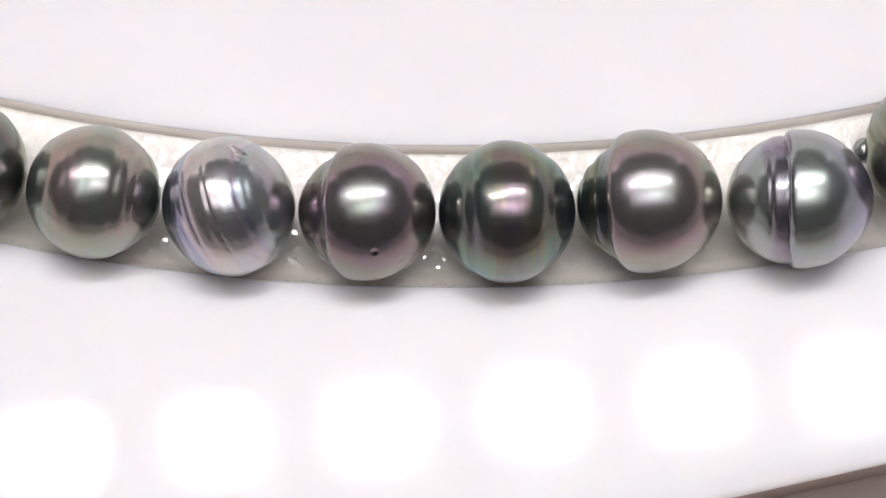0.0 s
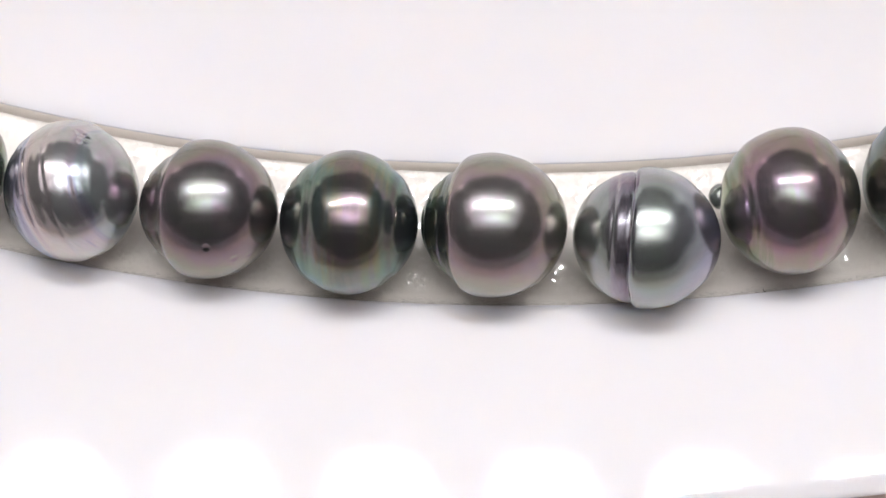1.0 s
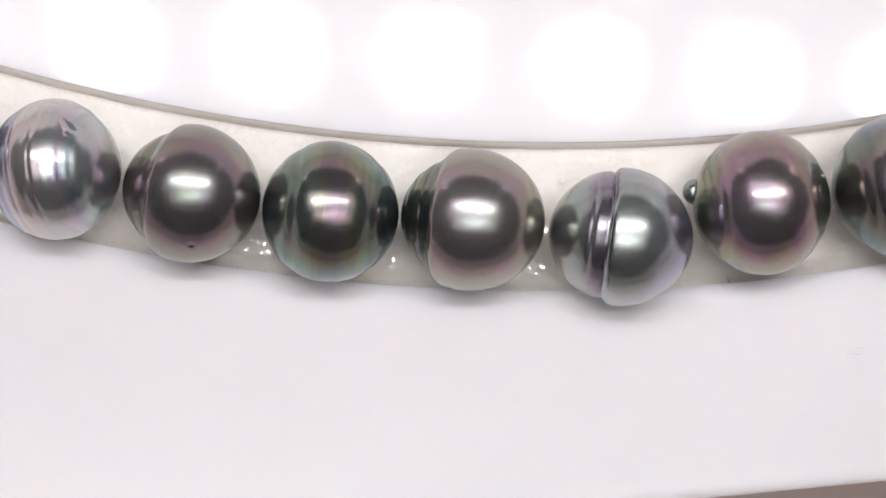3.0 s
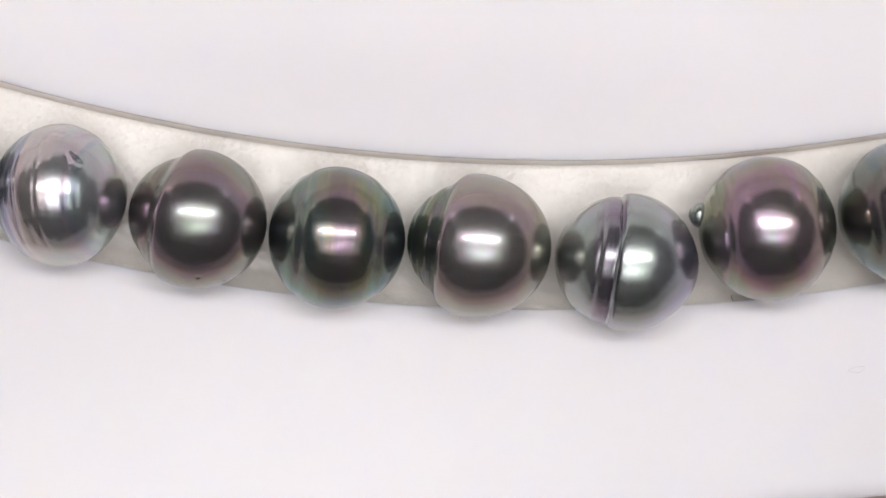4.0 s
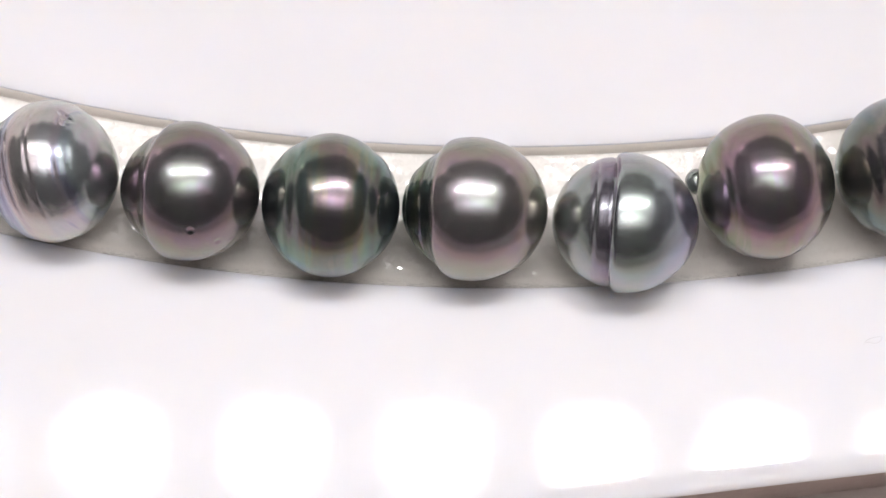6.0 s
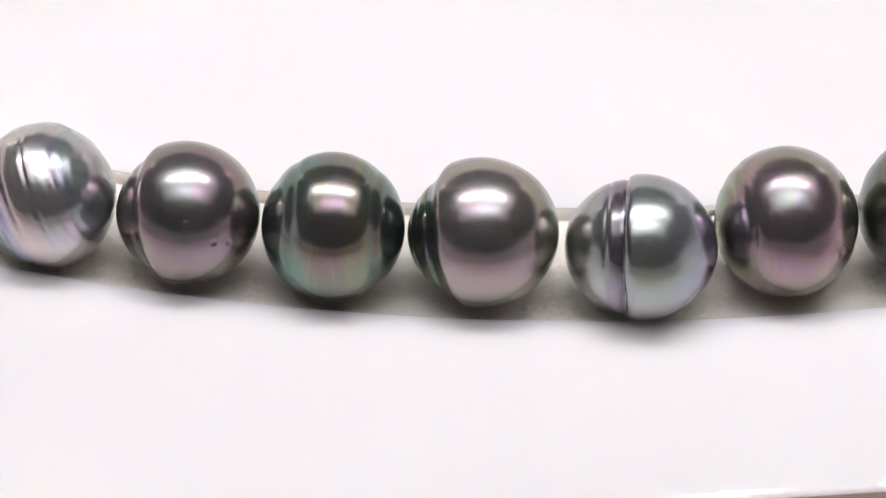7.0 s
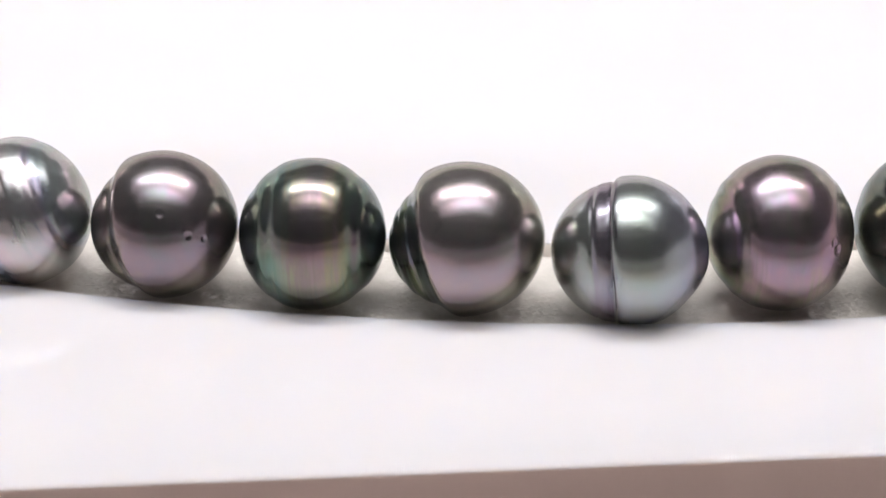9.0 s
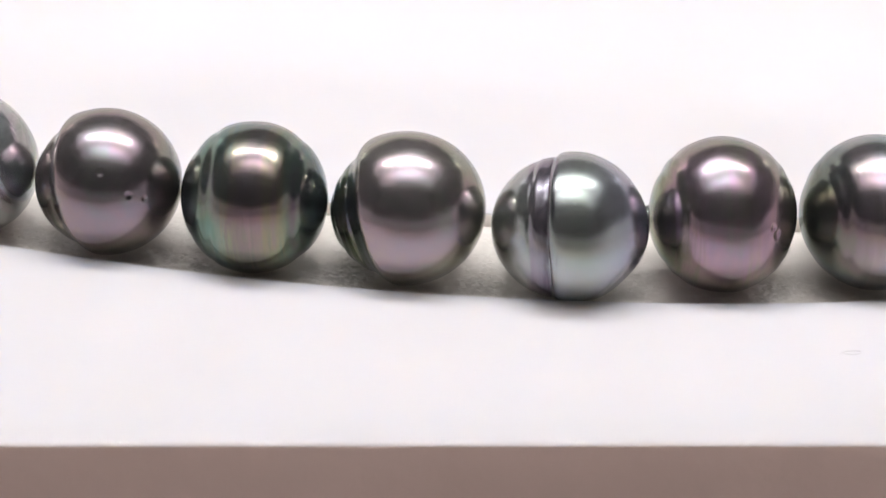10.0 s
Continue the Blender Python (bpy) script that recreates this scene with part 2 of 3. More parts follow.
def build_tray():
    tray = new("necklace_tray")
    tray.location = (0, 0, 0)
    tagged(tray, "glossy white acrylic necklace tray with a curved cream-lined groove", "tray")
    e = 0.10 * MM
    # inner deck with a rounded edge that turns down into the groove
    bm = bmesh.new()
    prof = [(60 * MM, 0.0), (120 * MM, 0.0), (150 * MM, 0.0), (R_IN - e - 0.3 * MM, 0.0), (R_IN - e - 0.02 * MM, 0.0)]
    for k in range(7):
        a = math.pi / 2 * k / 6
        prof.append((R_IN - e + e * math.sin(a), -e + e * math.cos(a)))
    prof += [(R_IN + 0.12 * MM, -0.7 * MM), (R_IN + 0.28 * MM, -DEPTH), (R_IN + 0.28 * MM, -2.9 * MM), (60 * MM, -2.9 * MM), (60 * MM, 0.0)]
    sheet(bm, [[(*bend(r, a), z) for a in ANGLES] for r, z in prof])
    bmesh.ops.remove_doubles(bm, verts=bm.verts, dist=1e-7)
    bmesh.ops.recalc_face_normals(bm, faces=bm.faces)
    part("inner_deck", bm, acrylic, tray, "glossy white deck")
    # the cream cut edge that faces the groove
    bm = bmesh.new()
    prof = [(R_IN + 0.02 * MM, -0.09 * MM), (R_IN + 0.06 * MM, -0.13 * MM), (R_IN + 0.26 * MM, -0.5 * MM), (R_IN + 0.36 * MM, -0.9 * MM), (R_IN + 0.38 * MM, -DEPTH), (R_IN + 0.29 * MM, -DEPTH)]
    sheet(bm, [[(*bend(r, a), z) for a in ANGLES] for r, z in prof])
    part("groove_wall", bm, wall_edge, tray, "cream cut edge of the deck")
    # outer deck: from the groove's near edge to the rounded front lip
    bm = bmesh.new()
    rows, e2 = [], 0.12 * MM
    for k in range(7):
        a = math.pi / 2 * (1 - k / 6)
        rows.append([(*bend(R_OUT + e2 - e2 * math.sin(a), t), -e2 + e2 * math.cos(a)) for t in ANGLES])
    rows.insert(0, [(*bend(R_OUT + 0.45 * MM, t), -DEPTH) for t in ANGLES])
    rows.insert(0, [(*bend(R_OUT + 0.45 * MM, t), -3.0 * MM) for t in ANGLES])
    for more in (0.02, 0.3):
        rows.append([(*bend(R_OUT + e + more * MM, t), 0.0) for t in ANGLES])
    for share in (0.25, 0.6):
        rows.append([(*bend(R_OUT + e + share * max(front_reach(t) - R_OUT - 3.2 * MM, 0.2 * MM), t), 0.0) for t in ANGLES])
    # front lip: a long soft shoulder, a thin blunt nose and a slanting underside
    edge = [max(front_reach(t), R_OUT + 3 * MM) for t in ANGLES]
    lip = [(-3.0, 0.0), (-1.35, 0.0)]
    lip += [(-1.3 + 1.63 * math.sin(math.pi * k / 16), -0.35 * (1 - math.cos(math.pi * k / 16))) for k in range(9)]
    lip += [(0.30, -0.44), (0.20, -0.52), (-0.4, -0.64), (-4.0, -2.6)]
    for f, z in lip:
        rows.append([(*bend(q + f * MM, t), z * MM) for q, t in zip(edge, ANGLES)])
    rows.append([(*bend(R_OUT + 0.45 * MM, t), -3.0 * MM) for t in ANGLES])
    sheet(bm, rows)
    part("outer_deck", bm, acrylic, tray)
    # liner
    bm = bmesh.new()
    # its floor rises gently towards the far wall and ends in a small fillet
    rise, foot = math.tan(radians(5.5)), R_IN + 0.76 * MM
    lift = (162.5 * MM - foot) * rise
    prof = [(R_IN + (0.16 + 0.60 * k / 10) * MM, -DEPTH + 0.004 * MM + lift + (0.06 * (1 - k / 10) + 0.24 * (1 - k / 10) ** 2.2) * MM) for k in range(10)]
    for k in range(13):
        r = foot + (R_OUT - 1.56 * MM - foot) * k / 12
        prof.append((r, -DEPTH + 0.004 * MM + max(162.5 * MM - r, 0.0) * rise))
    prof += [(R_OUT - 1.5 * MM * (1 - k / 8), -DEPTH + 0.004 * MM + (DEPTH - 0.16 * MM) * (k / 8) ** 1.8) for k in range(1, 9)]
    sheet(bm, [[(*bend(r, t), z) for t in ANGLES] for r, z in prof])
    part("groove_liner", bm, liner_mat, tray, "cream vinyl lining with a glittering grain")
    # taupe block under the decks; its front face follows the lip
    bm = bmesh.new()
    x0, x1, (la, lb) = -75 * MM, 95 * MM, LIP
    for reach, high in (((1.1 * MM, 4.0 * MM), -1.05 * MM), ((4.0 * MM, None), -3.06 * MM)):
        near, far = [[(x, 100 * MM if d is None else la + lb * x + d) for x in (x0, x1)] for d in reach]
        plan = [near[0], near[1], far[1], far[0]]
        v = [[bm.verts.new((x, y, z)) for x, y in plan] for z in (TABLE, high)]
        bm.faces.new(v[0][::-1])
        bm.faces.new(v[1])
        for k in range(4):
            bm.faces.new((v[0][k - 1], v[0][k], v[1][k], v[1][k - 1]))
    part("block", bm, taupe, tray, "matt taupe block under the white deck", smooth=False)
    return tray


build_tray()


# ---------------------------------------------------------------- the tent round it
def build_tent():
    """A small dark cloth tent over the table, closed all round; unseen, added to keep the pearls' reflections dark."""
    t, w, back, front, top = 0.008, 0.56, 0.48, -0.50, 0.64
    bm = bmesh.new()
    box(bm, -w, w, front, back, TABLE - t, TABLE)
    tagged(link("floor", bm, taupe, smooth=False), "grey-brown laminate table top under the tray", "table top", kind="structure")
    for name, b, mat, label in (
            ("wall_north", (-w, w, back, back + t, TABLE, top), dark_cloth, "plain dark grey cloth back of the added, unseen tent"),
            ("wall_south", (-w, w, front - t, front, TABLE, top), dark_cloth, "plain dark grey cloth front of the added, unseen tent"),
            ("wall_west", (-w - t, -w, front, back, TABLE, top), dark_cloth, "plain dark grey cloth side of the added, unseen tent"),
            ("wall_east", (w, w + t, front, back, TABLE, top), dark_cloth, "plain dark grey cloth side of the added, unseen tent"),
            ("ceiling_front", (-w, w, front, 0.0, top, top + t), dark_cloth, "plain dark grey cloth top of the added, unseen tent"),
            ("ceiling_back", (-w, w, 0.0, back, top, top + t), dark_cloth, "plain dark grey cloth top of the added, unseen tent")):
        bm = bmesh.new()
        box(bm, *b)
        tagged(link(name, bm, mat, smooth=False), label, "tent wall", kind="structure")


build_tent()


def build_band():
    """An added, unseen round white cloth band that stands on the table and throws light back to brighten the pearls'
    rims, higher at the back than in front.
    """
    bm = bmesh.new()
    n, r, t = 96, 0.44, 0.003
    ring = []
    for k in range(n):
        a = 2 * math.pi * k / n
        h = 0.115 + (0.09 if a < math.pi else 0.03) * math.sin(a)
        ring.append([(0.01 + (r + d) * math.cos(a), (r + d) * math.sin(a), z) for d, z in ((0, TABLE), (0, h), (t, h), (t, TABLE))])
    ring.append(ring[0])
    sheet(bm, ring, closed=True)
    bmesh.ops.remove_doubles(bm, verts=bm.verts, dist=1e-6)
    bmesh.ops.recalc_face_normals(bm, faces=bm.faces)
    tagged(link("reflector_band", bm, white_cloth), "added round white cloth reflector band, unseen, standing on the table", "reflector")


build_band()


def rounded_box(w, d, h, r, seg=3):
    bm = bmesh.new()
    box(bm, -w / 2, w / 2, -d / 2, d / 2, -h / 2, h / 2)
    bmesh.ops.bevel(bm, geom=bm.edges[:], offset=r, segments=seg, affect="EDGES")
    return bm


def hung_lamp(name, label, place, aim, w, h):
    """An empty at the lamp's place, its housing and two rods up to the ceiling; parts are given in world places."""
    lamp = new(name)
    tagged(lamp, label, "lamp")
    m = look(place, aim)
    bm = bmesh.new()
    box(bm, -w / 2, w / 2, -h / 2, h / 2, 0.0, 0.012)
    bmesh.ops.bevel(bm, geom=bm.edges[:], offset=0.002, segments=2, affect="EDGES")
    bmesh.ops.transform(bm, matrix=m, verts=bm.verts)
    part("housing", bm, housing_mat, lamp, smooth=False)
    for s in (-1, 1):
        foot = m @ Vector((s * w * 0.45, 0, 0.011))
        bm = bmesh.new()
        bmesh.ops.create_cone(bm, cap_ends=True, segments=16, radius1=0.003, radius2=0.003, depth=0.64 - foot.z,
                              matrix=Matrix.Translation((foot.x, foot.y, (foot.z + 0.64) / 2)))
        part("hanging_rod", bm, housing_mat, lamp)
    return lamp, m


def build_bank():
    """A row of rounded cells under one long housing, hung level over the far side of the tray."""
    lamp = new("led_lamp")
    tagged(lamp, "long aluminium lamp with a row of rounded glowing white cells", "lamp")
    z, pitch, wide, deep, corner = 0.50, 0.0484, 0.0118, 0.0092, 0.007
    bm = bmesh.new()
    box(bm, -0.43, 0.42, BANK_Y - 0.16, BANK_Y + 0.16, z + 0.009, z + 0.03)
    bmesh.ops.bevel(bm, geom=bm.edges[:], offset=0.002, segments=2, affect="EDGES")
    part("housing", bm, housing_mat, lamp, smooth=False)
    # glowing sheet added behind the cells to widen the pearls' soft sheen
    bm = bmesh.new()
    box(bm, -0.42, 0.41, BANK_Y - 0.155, BANK_Y + 0.155, z + 0.005, z + 0.009)
    part("diffuser", bm, glow_halo, lamp, "added softly glowing white fill sheet, unseen", smooth=False)
    for x in (-0.38, 0.37):
        bm = bmesh.new()
        bmesh.ops.create_cone(bm, cap_ends=True, segments=16, radius1=0.003, radius2=0.003, depth=0.112,
                              matrix=Matrix.Translation((x, BANK_Y, z + 0.085)))
        part("hanging_rod", bm, housing_mat, lamp)
    for k in range(-5, 6):
        bm = bmesh.new()
        ring = []
        for quarter, (sx, sy) in enumerate(((1, 1), (-1, 1), (-1, -1), (1, -1))):
            for j in range(7):
                a = math.pi / 2 * (quarter + j / 6)
                ring.append((sx * (wide - corner) + corner * math.cos(a), BANK_Y + sy * (deep - corner) + corner * math.sin(a)))
        low = [bm.verts.new((x, y, z)) for x, y in ring]
        high = [bm.verts.new((x, y, z + 0.005)) for x, y in ring]
        bm.faces.new(low[::-1])
        for j in range(len(ring)):
            bm.faces.new((low[j - 1], low[j], high[j], high[j - 1]))
        bmesh.ops.translate(bm, verts=bm.verts, vec=(-0.0070 + pitch * k, 0, 0))
        bmesh.ops.recalc_face_normals(bm, faces=bm.faces)
        part("cell", bm, glow_cell, lamp, "glowing white cell", smooth=False)


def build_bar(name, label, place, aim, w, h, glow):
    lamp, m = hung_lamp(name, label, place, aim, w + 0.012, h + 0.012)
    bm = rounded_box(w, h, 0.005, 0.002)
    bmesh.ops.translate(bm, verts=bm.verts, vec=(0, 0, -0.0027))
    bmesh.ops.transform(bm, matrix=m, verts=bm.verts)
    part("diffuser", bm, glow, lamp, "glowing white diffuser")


def build_side_lamp(place):
    lamp, m = hung_lamp("small_lamp", "small square aluminium lamp with a white face", place, AIM, 0.07, 0.05)
    bm = rounded_box(0.058, 0.038, 0.005, 0.002)
    bmesh.ops.translate(bm, verts=bm.verts, vec=(0, 0, -0.0027))
    bmesh.ops.transform(bm, matrix=m, verts=bm.verts)
    part("diffuser", bm, glow_side, lamp, "glowing white face")


build_bank()
# added fill, out of view: softens pearl highlights and lifts the groove's front
build_bar("fill_bar", "added fill light bar, unseen, slim aluminium with a white diffuser", FRONT_PLACE, AIM, 0.50, 0.20, glow_front)
build_side_lamp((-0.33, 0.37, 0.21))
build_side_lamp((0.35, 0.37, 0.21))


# ---------------------------------------------------------------- pearls
def smooth01(v):
    v = min(max(v, 0.0), 1.0)
    return v * v * (3 - 2 * v)


def pearl_mesh(rx, r, rings=(), steps=(), dents=(), lump=0.012, lump_scale=1.1, seed=0, swirl=0.0, fine=(250, 240)):
    """Surface turned about local x. rings: (place, width, depth); steps: (place, width, factor left of it);
    dents: (direction, width, depth). Places run from -1 to 1 along the axis."""
    bm = bmesh.new()
    nt, nf = fine
    rows = []
    off = Vector((seed * 3.1, seed * 1.7, seed * 2.3))
    for i in range(1, nt):
        th = math.pi * i / nt
        row = []
        for j in range(nf):
            ph = 2 * math.pi * j / nf
            n = Vector((-math.cos(th), math.sin(th) * math.cos(ph), math.sin(th) * math.sin(ph)))
            wav = 0.05 * noise.noise(n * 1.3 + off)
            u = n.x + wav * 0.6 + swirl * n.y * math.sin(th)
            m = 1.0
            for place, width, depth in rings:
                m -= depth * math.exp(-((u - place) / width) ** 2) * (0.75 + 0.5 * noise.noise(n * 1.7 + off + Vector((place * 9, 0, 0))))
            for place, width, factor in steps:
                m *= factor + (1 - factor) * smooth01((u - place) / width + 0.5)
            m += lump * noise.noise(n * lump_scale + off) + 0.3 * lump * noise.noise(n * 3.3 + off)
            q = Vector((rx * n.x * (0.5 + 0.5 * m), r * n.y * m, r * n.z * m))
            for way, width, depth in dents:
                g = (n - Vector(way).normalized()).length / width
                if g < 2.5:
                    q -= n * r * (depth * math.exp(-g * g) - 0.35 * depth * math.exp(-((g - 1.3) / 0.45) ** 2))
            row.append(q)
        rows.append(row)
    left, right = min(q.x for row in rows for q in row), max(q.x for row in rows for q in row)
    wide, mid_x = (right - left) / 2, (right + left) / 2
    tall = max(math.hypot(q.y, q.z) for row in rows for q in row)
    for row in rows:
        for q in row:
            q.x = (q.x - mid_x) * rx / wide
            q.y *= r / tall
            q.z *= r / tall
    made = sheet(bm, rows, closed=True)
    for end, row, way in ((rows[0], made[0], 0), (rows[-1], made[-1], 1)):
        mid = sum(end, Vector()) / len(end)
        v = bm.verts.new(mid)
        for k in range(nf):
            a, b = row[k], row[(k + 1) % nf]
            bm.faces.new((b, a, v) if way == 0 else (a, b, v))
    bmesh.ops.recalc_face_normals(bm, faces=bm.faces)
    return bm


def pearl(label, x, y, rx, r, mat, tilt=(0, 0, 0), pieces=(), **shape):
    """pieces: (name, label, from, to): stretches of the axis that have a look of their own, made as parts."""
    x, y, rx, r = x * MM, y * MM, rx * MM, r * MM
    turn = math.degrees(math.atan2(x - CX, CY - y))
    rot = pose(0, 0, 0, 0, 0, turn) @ pose(0, 0, 0, *tilt)
    back = rot.to_3x3().transposed()
    shape["dents"] = [(back @ Vector(way).normalized(), width, depth) for way, width, depth in shape.get("dents", ())]
    whole = pearl_mesh(rx, r, **shape)
    low = min((rot @ v.co).z for v in whole.verts)
    cut = []
    for name, words, start, stop, *own in pieces:
        other = whole.copy()
        inside = lambda f: start <= f.calc_center_median().x / rx < stop
        bmesh.ops.delete(other, geom=[f for f in other.faces if not inside(f)], context="FACES")
        bmesh.ops.delete(whole, geom=[f for f in whole.faces if inside(f)], context="FACES")
        cut.append((name, words, other, own[0] if own else mat))
    ob = link("pearl", whole, mat)
    ob.matrix_world = pose(x, y, -DEPTH - low + 0.006 * MM) @ rot
    tagged(ob, label, "pearl", "pearls in the groove")
    for name, words, other, look_mat in cut:
        part(name, other, look_mat, ob, words)
    return ob


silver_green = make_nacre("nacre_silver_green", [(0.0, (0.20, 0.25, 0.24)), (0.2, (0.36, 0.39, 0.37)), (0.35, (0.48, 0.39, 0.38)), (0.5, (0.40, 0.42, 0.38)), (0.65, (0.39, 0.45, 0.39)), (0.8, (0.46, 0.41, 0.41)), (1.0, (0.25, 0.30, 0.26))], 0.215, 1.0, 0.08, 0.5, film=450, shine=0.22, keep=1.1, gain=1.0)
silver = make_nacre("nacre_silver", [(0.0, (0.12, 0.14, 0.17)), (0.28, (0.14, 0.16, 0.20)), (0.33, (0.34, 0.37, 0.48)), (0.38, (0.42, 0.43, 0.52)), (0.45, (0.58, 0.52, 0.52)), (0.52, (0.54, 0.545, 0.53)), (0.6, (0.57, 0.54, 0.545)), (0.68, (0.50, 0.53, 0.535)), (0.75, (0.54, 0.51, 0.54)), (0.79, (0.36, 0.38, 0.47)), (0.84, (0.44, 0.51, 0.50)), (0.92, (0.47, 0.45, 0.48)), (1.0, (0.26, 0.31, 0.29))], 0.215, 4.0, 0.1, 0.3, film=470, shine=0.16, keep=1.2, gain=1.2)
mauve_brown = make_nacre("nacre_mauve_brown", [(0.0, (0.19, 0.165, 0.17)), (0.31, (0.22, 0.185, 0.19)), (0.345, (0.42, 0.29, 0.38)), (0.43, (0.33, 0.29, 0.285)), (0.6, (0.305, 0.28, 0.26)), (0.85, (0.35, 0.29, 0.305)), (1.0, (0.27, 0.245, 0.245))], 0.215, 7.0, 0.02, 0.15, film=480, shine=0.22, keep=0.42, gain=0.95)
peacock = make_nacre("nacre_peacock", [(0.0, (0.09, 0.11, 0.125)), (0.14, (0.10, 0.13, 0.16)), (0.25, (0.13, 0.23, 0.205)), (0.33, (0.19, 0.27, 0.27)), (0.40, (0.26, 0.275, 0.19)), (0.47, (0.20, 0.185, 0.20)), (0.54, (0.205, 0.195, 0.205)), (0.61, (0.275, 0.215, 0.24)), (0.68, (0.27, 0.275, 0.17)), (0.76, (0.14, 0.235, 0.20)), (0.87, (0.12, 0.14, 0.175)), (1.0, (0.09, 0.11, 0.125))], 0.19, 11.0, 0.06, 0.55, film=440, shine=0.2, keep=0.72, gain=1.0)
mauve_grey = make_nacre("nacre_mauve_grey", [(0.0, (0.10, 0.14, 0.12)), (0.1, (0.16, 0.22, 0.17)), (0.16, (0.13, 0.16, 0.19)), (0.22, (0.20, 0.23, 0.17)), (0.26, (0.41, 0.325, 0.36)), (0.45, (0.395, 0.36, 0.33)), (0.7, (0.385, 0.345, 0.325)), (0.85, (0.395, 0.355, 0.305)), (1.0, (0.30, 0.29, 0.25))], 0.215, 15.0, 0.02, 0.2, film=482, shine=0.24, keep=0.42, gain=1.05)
# the dark stop at 0.41 puts the deep ring's crease shade into the colour
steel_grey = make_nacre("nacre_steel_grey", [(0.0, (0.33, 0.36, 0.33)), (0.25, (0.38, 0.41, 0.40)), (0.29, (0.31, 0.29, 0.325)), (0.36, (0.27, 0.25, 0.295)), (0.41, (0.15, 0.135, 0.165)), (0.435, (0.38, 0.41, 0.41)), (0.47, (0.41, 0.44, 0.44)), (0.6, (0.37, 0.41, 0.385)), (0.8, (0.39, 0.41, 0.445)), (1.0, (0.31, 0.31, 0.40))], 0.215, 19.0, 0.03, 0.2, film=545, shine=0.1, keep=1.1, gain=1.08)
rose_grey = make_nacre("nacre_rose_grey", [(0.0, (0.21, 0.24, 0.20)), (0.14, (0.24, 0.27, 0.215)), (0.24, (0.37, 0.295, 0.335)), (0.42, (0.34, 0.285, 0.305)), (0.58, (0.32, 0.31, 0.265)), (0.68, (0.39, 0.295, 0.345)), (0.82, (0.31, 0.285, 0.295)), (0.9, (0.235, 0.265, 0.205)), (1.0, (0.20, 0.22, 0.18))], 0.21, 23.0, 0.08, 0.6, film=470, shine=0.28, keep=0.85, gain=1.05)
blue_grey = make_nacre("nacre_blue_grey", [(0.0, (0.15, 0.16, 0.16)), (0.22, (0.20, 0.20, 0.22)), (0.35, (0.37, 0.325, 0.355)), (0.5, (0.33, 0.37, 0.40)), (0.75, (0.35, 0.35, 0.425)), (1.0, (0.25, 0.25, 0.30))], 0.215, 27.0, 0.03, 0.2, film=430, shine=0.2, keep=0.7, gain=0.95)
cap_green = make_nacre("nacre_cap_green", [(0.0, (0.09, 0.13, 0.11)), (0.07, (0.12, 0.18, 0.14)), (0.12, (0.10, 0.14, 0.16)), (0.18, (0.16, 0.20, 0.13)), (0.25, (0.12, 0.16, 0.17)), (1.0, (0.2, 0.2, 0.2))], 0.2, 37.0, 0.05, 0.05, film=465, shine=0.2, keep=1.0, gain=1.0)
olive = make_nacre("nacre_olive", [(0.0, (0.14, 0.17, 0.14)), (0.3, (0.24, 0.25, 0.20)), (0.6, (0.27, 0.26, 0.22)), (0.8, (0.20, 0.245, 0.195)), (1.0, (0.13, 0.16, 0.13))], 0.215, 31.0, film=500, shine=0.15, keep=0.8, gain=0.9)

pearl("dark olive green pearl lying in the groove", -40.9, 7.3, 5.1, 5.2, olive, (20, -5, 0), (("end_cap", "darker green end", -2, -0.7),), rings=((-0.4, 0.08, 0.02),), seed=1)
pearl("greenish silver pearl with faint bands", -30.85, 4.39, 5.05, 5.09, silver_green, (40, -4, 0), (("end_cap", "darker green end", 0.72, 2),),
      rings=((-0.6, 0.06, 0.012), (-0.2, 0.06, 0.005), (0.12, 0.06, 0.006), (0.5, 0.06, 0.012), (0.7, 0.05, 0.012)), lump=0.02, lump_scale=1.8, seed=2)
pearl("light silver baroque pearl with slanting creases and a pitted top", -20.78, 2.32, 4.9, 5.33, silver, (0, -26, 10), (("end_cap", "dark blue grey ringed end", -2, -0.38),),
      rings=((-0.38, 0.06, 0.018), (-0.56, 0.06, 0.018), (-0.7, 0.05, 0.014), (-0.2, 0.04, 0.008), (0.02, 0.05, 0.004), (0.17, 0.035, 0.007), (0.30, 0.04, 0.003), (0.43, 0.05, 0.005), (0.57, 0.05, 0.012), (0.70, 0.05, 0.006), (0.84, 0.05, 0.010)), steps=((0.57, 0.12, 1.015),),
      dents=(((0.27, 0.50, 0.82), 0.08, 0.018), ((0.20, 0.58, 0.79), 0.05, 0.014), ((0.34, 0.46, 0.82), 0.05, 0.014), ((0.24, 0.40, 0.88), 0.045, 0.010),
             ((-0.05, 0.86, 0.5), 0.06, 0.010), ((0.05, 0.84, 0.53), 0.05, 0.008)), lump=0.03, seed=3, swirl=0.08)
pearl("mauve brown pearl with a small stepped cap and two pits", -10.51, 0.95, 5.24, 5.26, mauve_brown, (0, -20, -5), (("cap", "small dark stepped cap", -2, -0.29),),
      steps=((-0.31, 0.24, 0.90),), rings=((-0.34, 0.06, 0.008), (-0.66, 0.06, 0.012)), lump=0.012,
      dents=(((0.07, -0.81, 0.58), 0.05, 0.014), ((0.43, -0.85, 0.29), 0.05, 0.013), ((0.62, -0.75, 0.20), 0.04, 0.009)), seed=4)
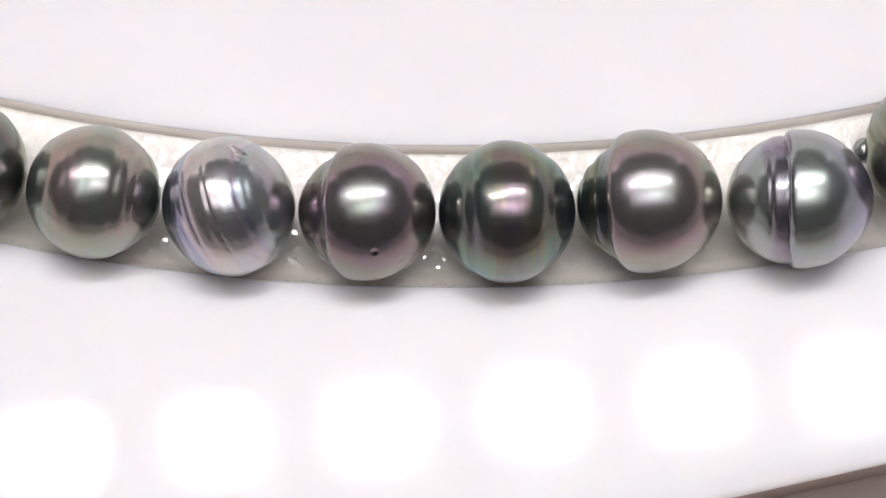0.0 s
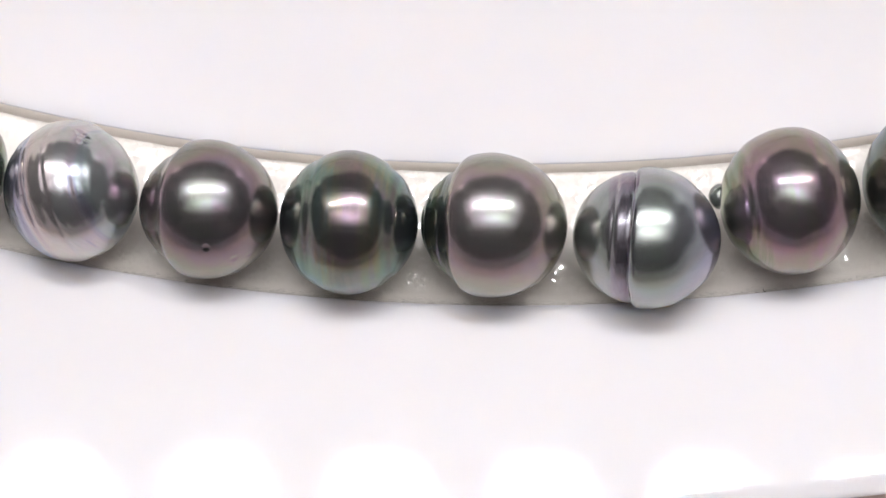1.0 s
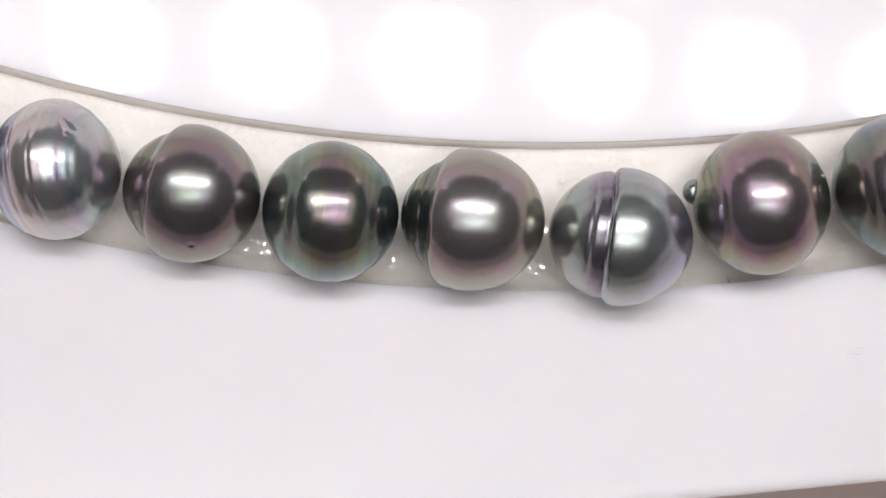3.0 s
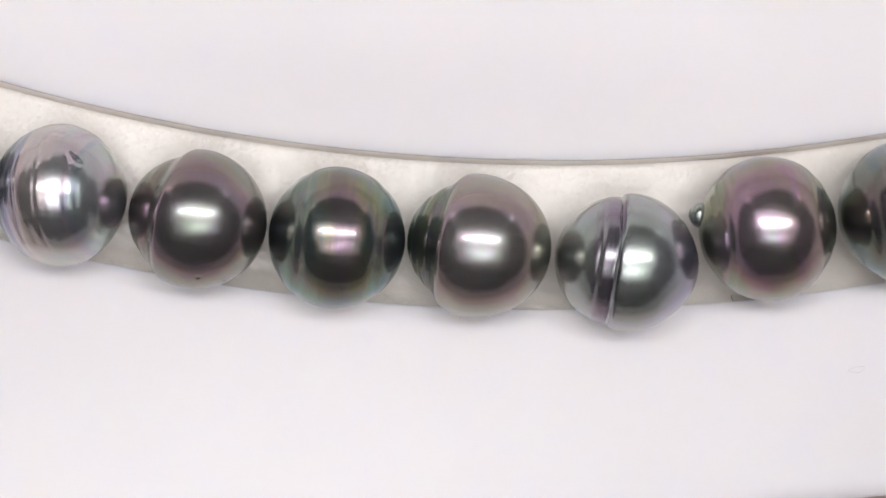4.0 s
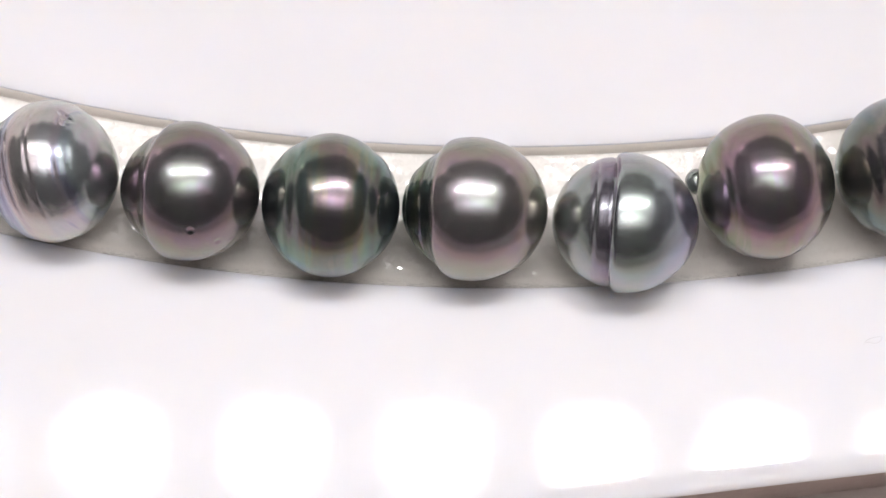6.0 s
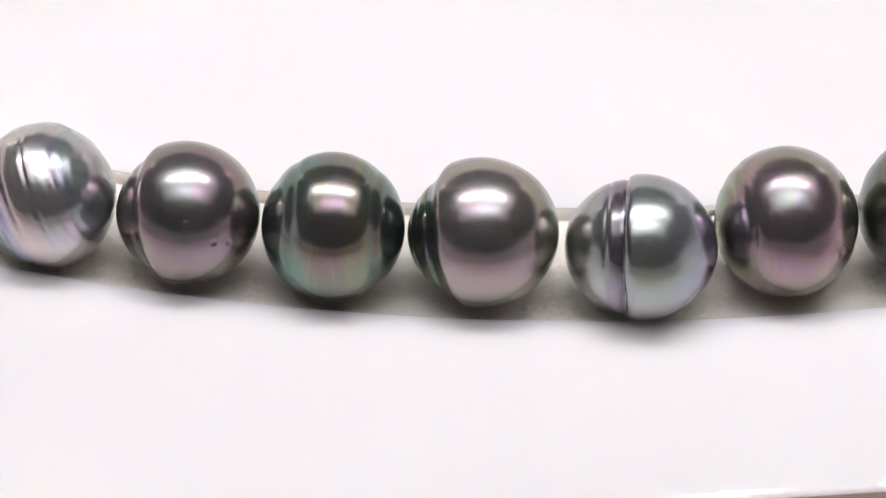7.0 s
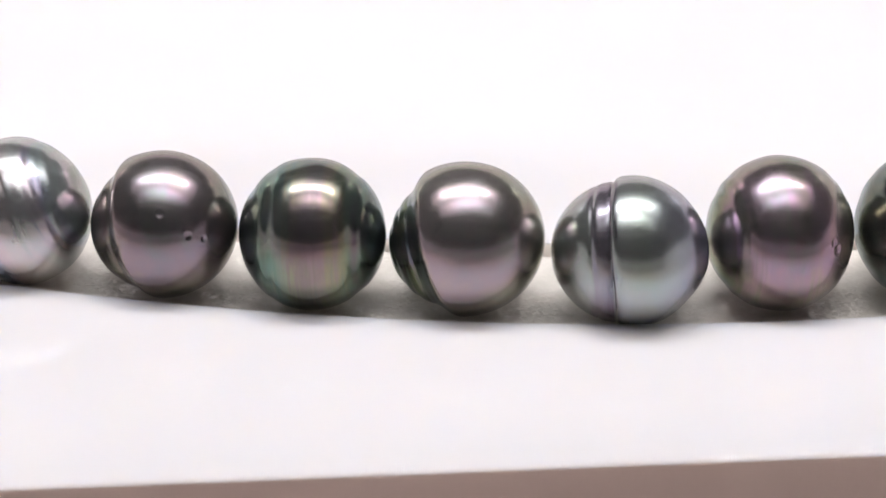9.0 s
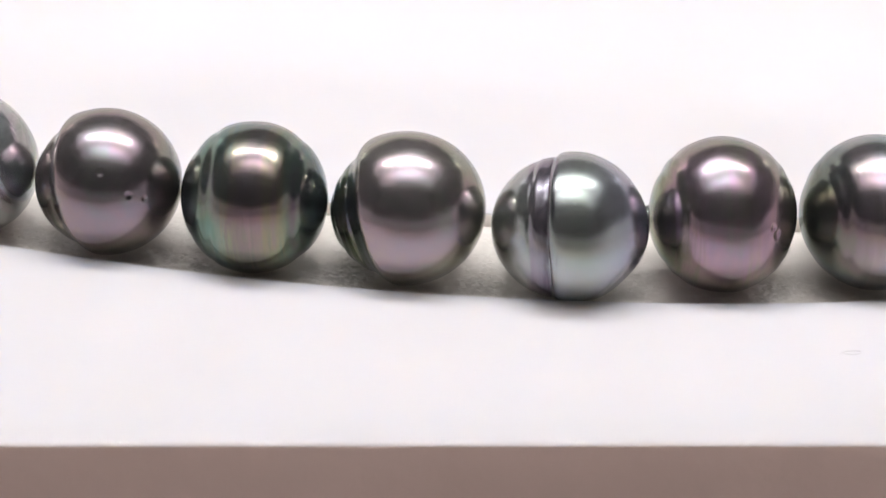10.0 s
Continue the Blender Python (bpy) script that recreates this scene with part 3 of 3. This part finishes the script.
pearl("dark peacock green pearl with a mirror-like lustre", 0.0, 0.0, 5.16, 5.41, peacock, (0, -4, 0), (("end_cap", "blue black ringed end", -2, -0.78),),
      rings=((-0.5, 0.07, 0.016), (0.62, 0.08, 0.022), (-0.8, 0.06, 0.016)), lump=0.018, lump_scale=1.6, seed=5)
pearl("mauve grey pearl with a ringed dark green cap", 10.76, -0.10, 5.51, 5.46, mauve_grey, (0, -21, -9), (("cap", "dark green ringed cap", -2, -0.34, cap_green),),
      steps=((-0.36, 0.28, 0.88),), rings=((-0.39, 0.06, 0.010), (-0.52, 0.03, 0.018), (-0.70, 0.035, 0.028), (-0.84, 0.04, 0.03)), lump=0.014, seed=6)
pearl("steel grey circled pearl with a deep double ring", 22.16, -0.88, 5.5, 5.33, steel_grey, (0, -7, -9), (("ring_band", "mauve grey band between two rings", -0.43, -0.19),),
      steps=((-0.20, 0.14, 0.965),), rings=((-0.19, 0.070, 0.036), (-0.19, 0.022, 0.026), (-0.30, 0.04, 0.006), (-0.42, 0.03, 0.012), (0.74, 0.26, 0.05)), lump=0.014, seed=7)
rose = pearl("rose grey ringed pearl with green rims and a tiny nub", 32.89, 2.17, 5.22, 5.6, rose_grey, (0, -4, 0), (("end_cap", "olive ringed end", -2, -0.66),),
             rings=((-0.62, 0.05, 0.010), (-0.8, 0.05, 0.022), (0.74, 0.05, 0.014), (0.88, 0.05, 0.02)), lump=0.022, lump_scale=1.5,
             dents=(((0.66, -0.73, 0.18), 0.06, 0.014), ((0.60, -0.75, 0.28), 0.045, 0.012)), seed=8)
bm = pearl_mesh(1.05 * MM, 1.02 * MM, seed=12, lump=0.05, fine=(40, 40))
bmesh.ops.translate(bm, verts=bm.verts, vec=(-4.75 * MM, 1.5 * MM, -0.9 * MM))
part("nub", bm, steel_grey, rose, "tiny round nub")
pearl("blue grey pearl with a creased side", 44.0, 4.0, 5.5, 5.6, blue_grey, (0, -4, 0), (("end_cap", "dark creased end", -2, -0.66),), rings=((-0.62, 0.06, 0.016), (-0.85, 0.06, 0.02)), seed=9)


# ---------------------------------------------------------------- stray fibres
def fibre(label, points, radius, mat):
    cu = bpy.data.curves.new("fibre", "CURVE")
    cu.dimensions, cu.bevel_depth, cu.bevel_resolution = "3D", radius * MM, 2
    sp = cu.splines.new("NURBS")
    sp.points.add(len(points) - 1)
    for p, q in zip(sp.points, points):
        p.co = (q[0] * MM, q[1] * MM, q[2] * MM, 1)
    sp.use_endpoint_u, sp.order_u, sp.resolution_u = True, 4, 8
    cu.materials.append(mat)
    return tagged(new("fibre", cu), label, "fibre")


pale_lint = make_plain("pale_lint", (0.45, 0.42, 0.42), (0.55, 0.52, 0.52), 900, 0.8)
dark_lint = make_plain("dark_lint", (0.06, 0.05, 0.045), (0.10, 0.08, 0.07), 900, 0.8)
fibre("pale curled lint fibre lying on the white tray",
      ((40.7, -8.95, 0.012), (41.0, -8.5, 0.012), (41.7, -8.35, 0.015), (42.3, -8.3, 0.012), (42.0, -8.75, 0.012), (41.5, -8.95, 0.015), (41.2, -8.75, 0.03), (40.9, -8.8, 0.012)), 0.010, pale_lint)
fibre("short dark thread end lying in the groove",
      ((31.38, -3.2, -0.70), (31.30, -3.35, -0.44), (31.34, -3.52, -0.20), (31.42, -3.66, 0.02)), 0.022, dark_lint)

white_glue = make_plain("dried_white_glue", (0.80, 0.79, 0.77), (0.88, 0.87, 0.85), 900, 0.4)
rng = random.Random(5)
for mid, count in ((-9.6, 7), (-7.6, 5), (-0.4, 6), (1.6, 4), (12.2, 4), (-25.0, 5)):
    points, along, up = [], mid, 1.1
    for k in range(count * 2):
        along += rng.uniform(-0.25, 0.55)
        up = min(max(up + rng.uniform(-0.4, 0.4), 0.85), 1.5)
        px, py = bend(R_IN + (0.31 - 0.24 * up / 1.62) * MM, (along * MM - CX) / R_IN)
        points.append((px / MM, py / MM, -1.6 + up))
    fibre("thin strand of dried white glue on the groove wall", points, 0.016, white_glue)
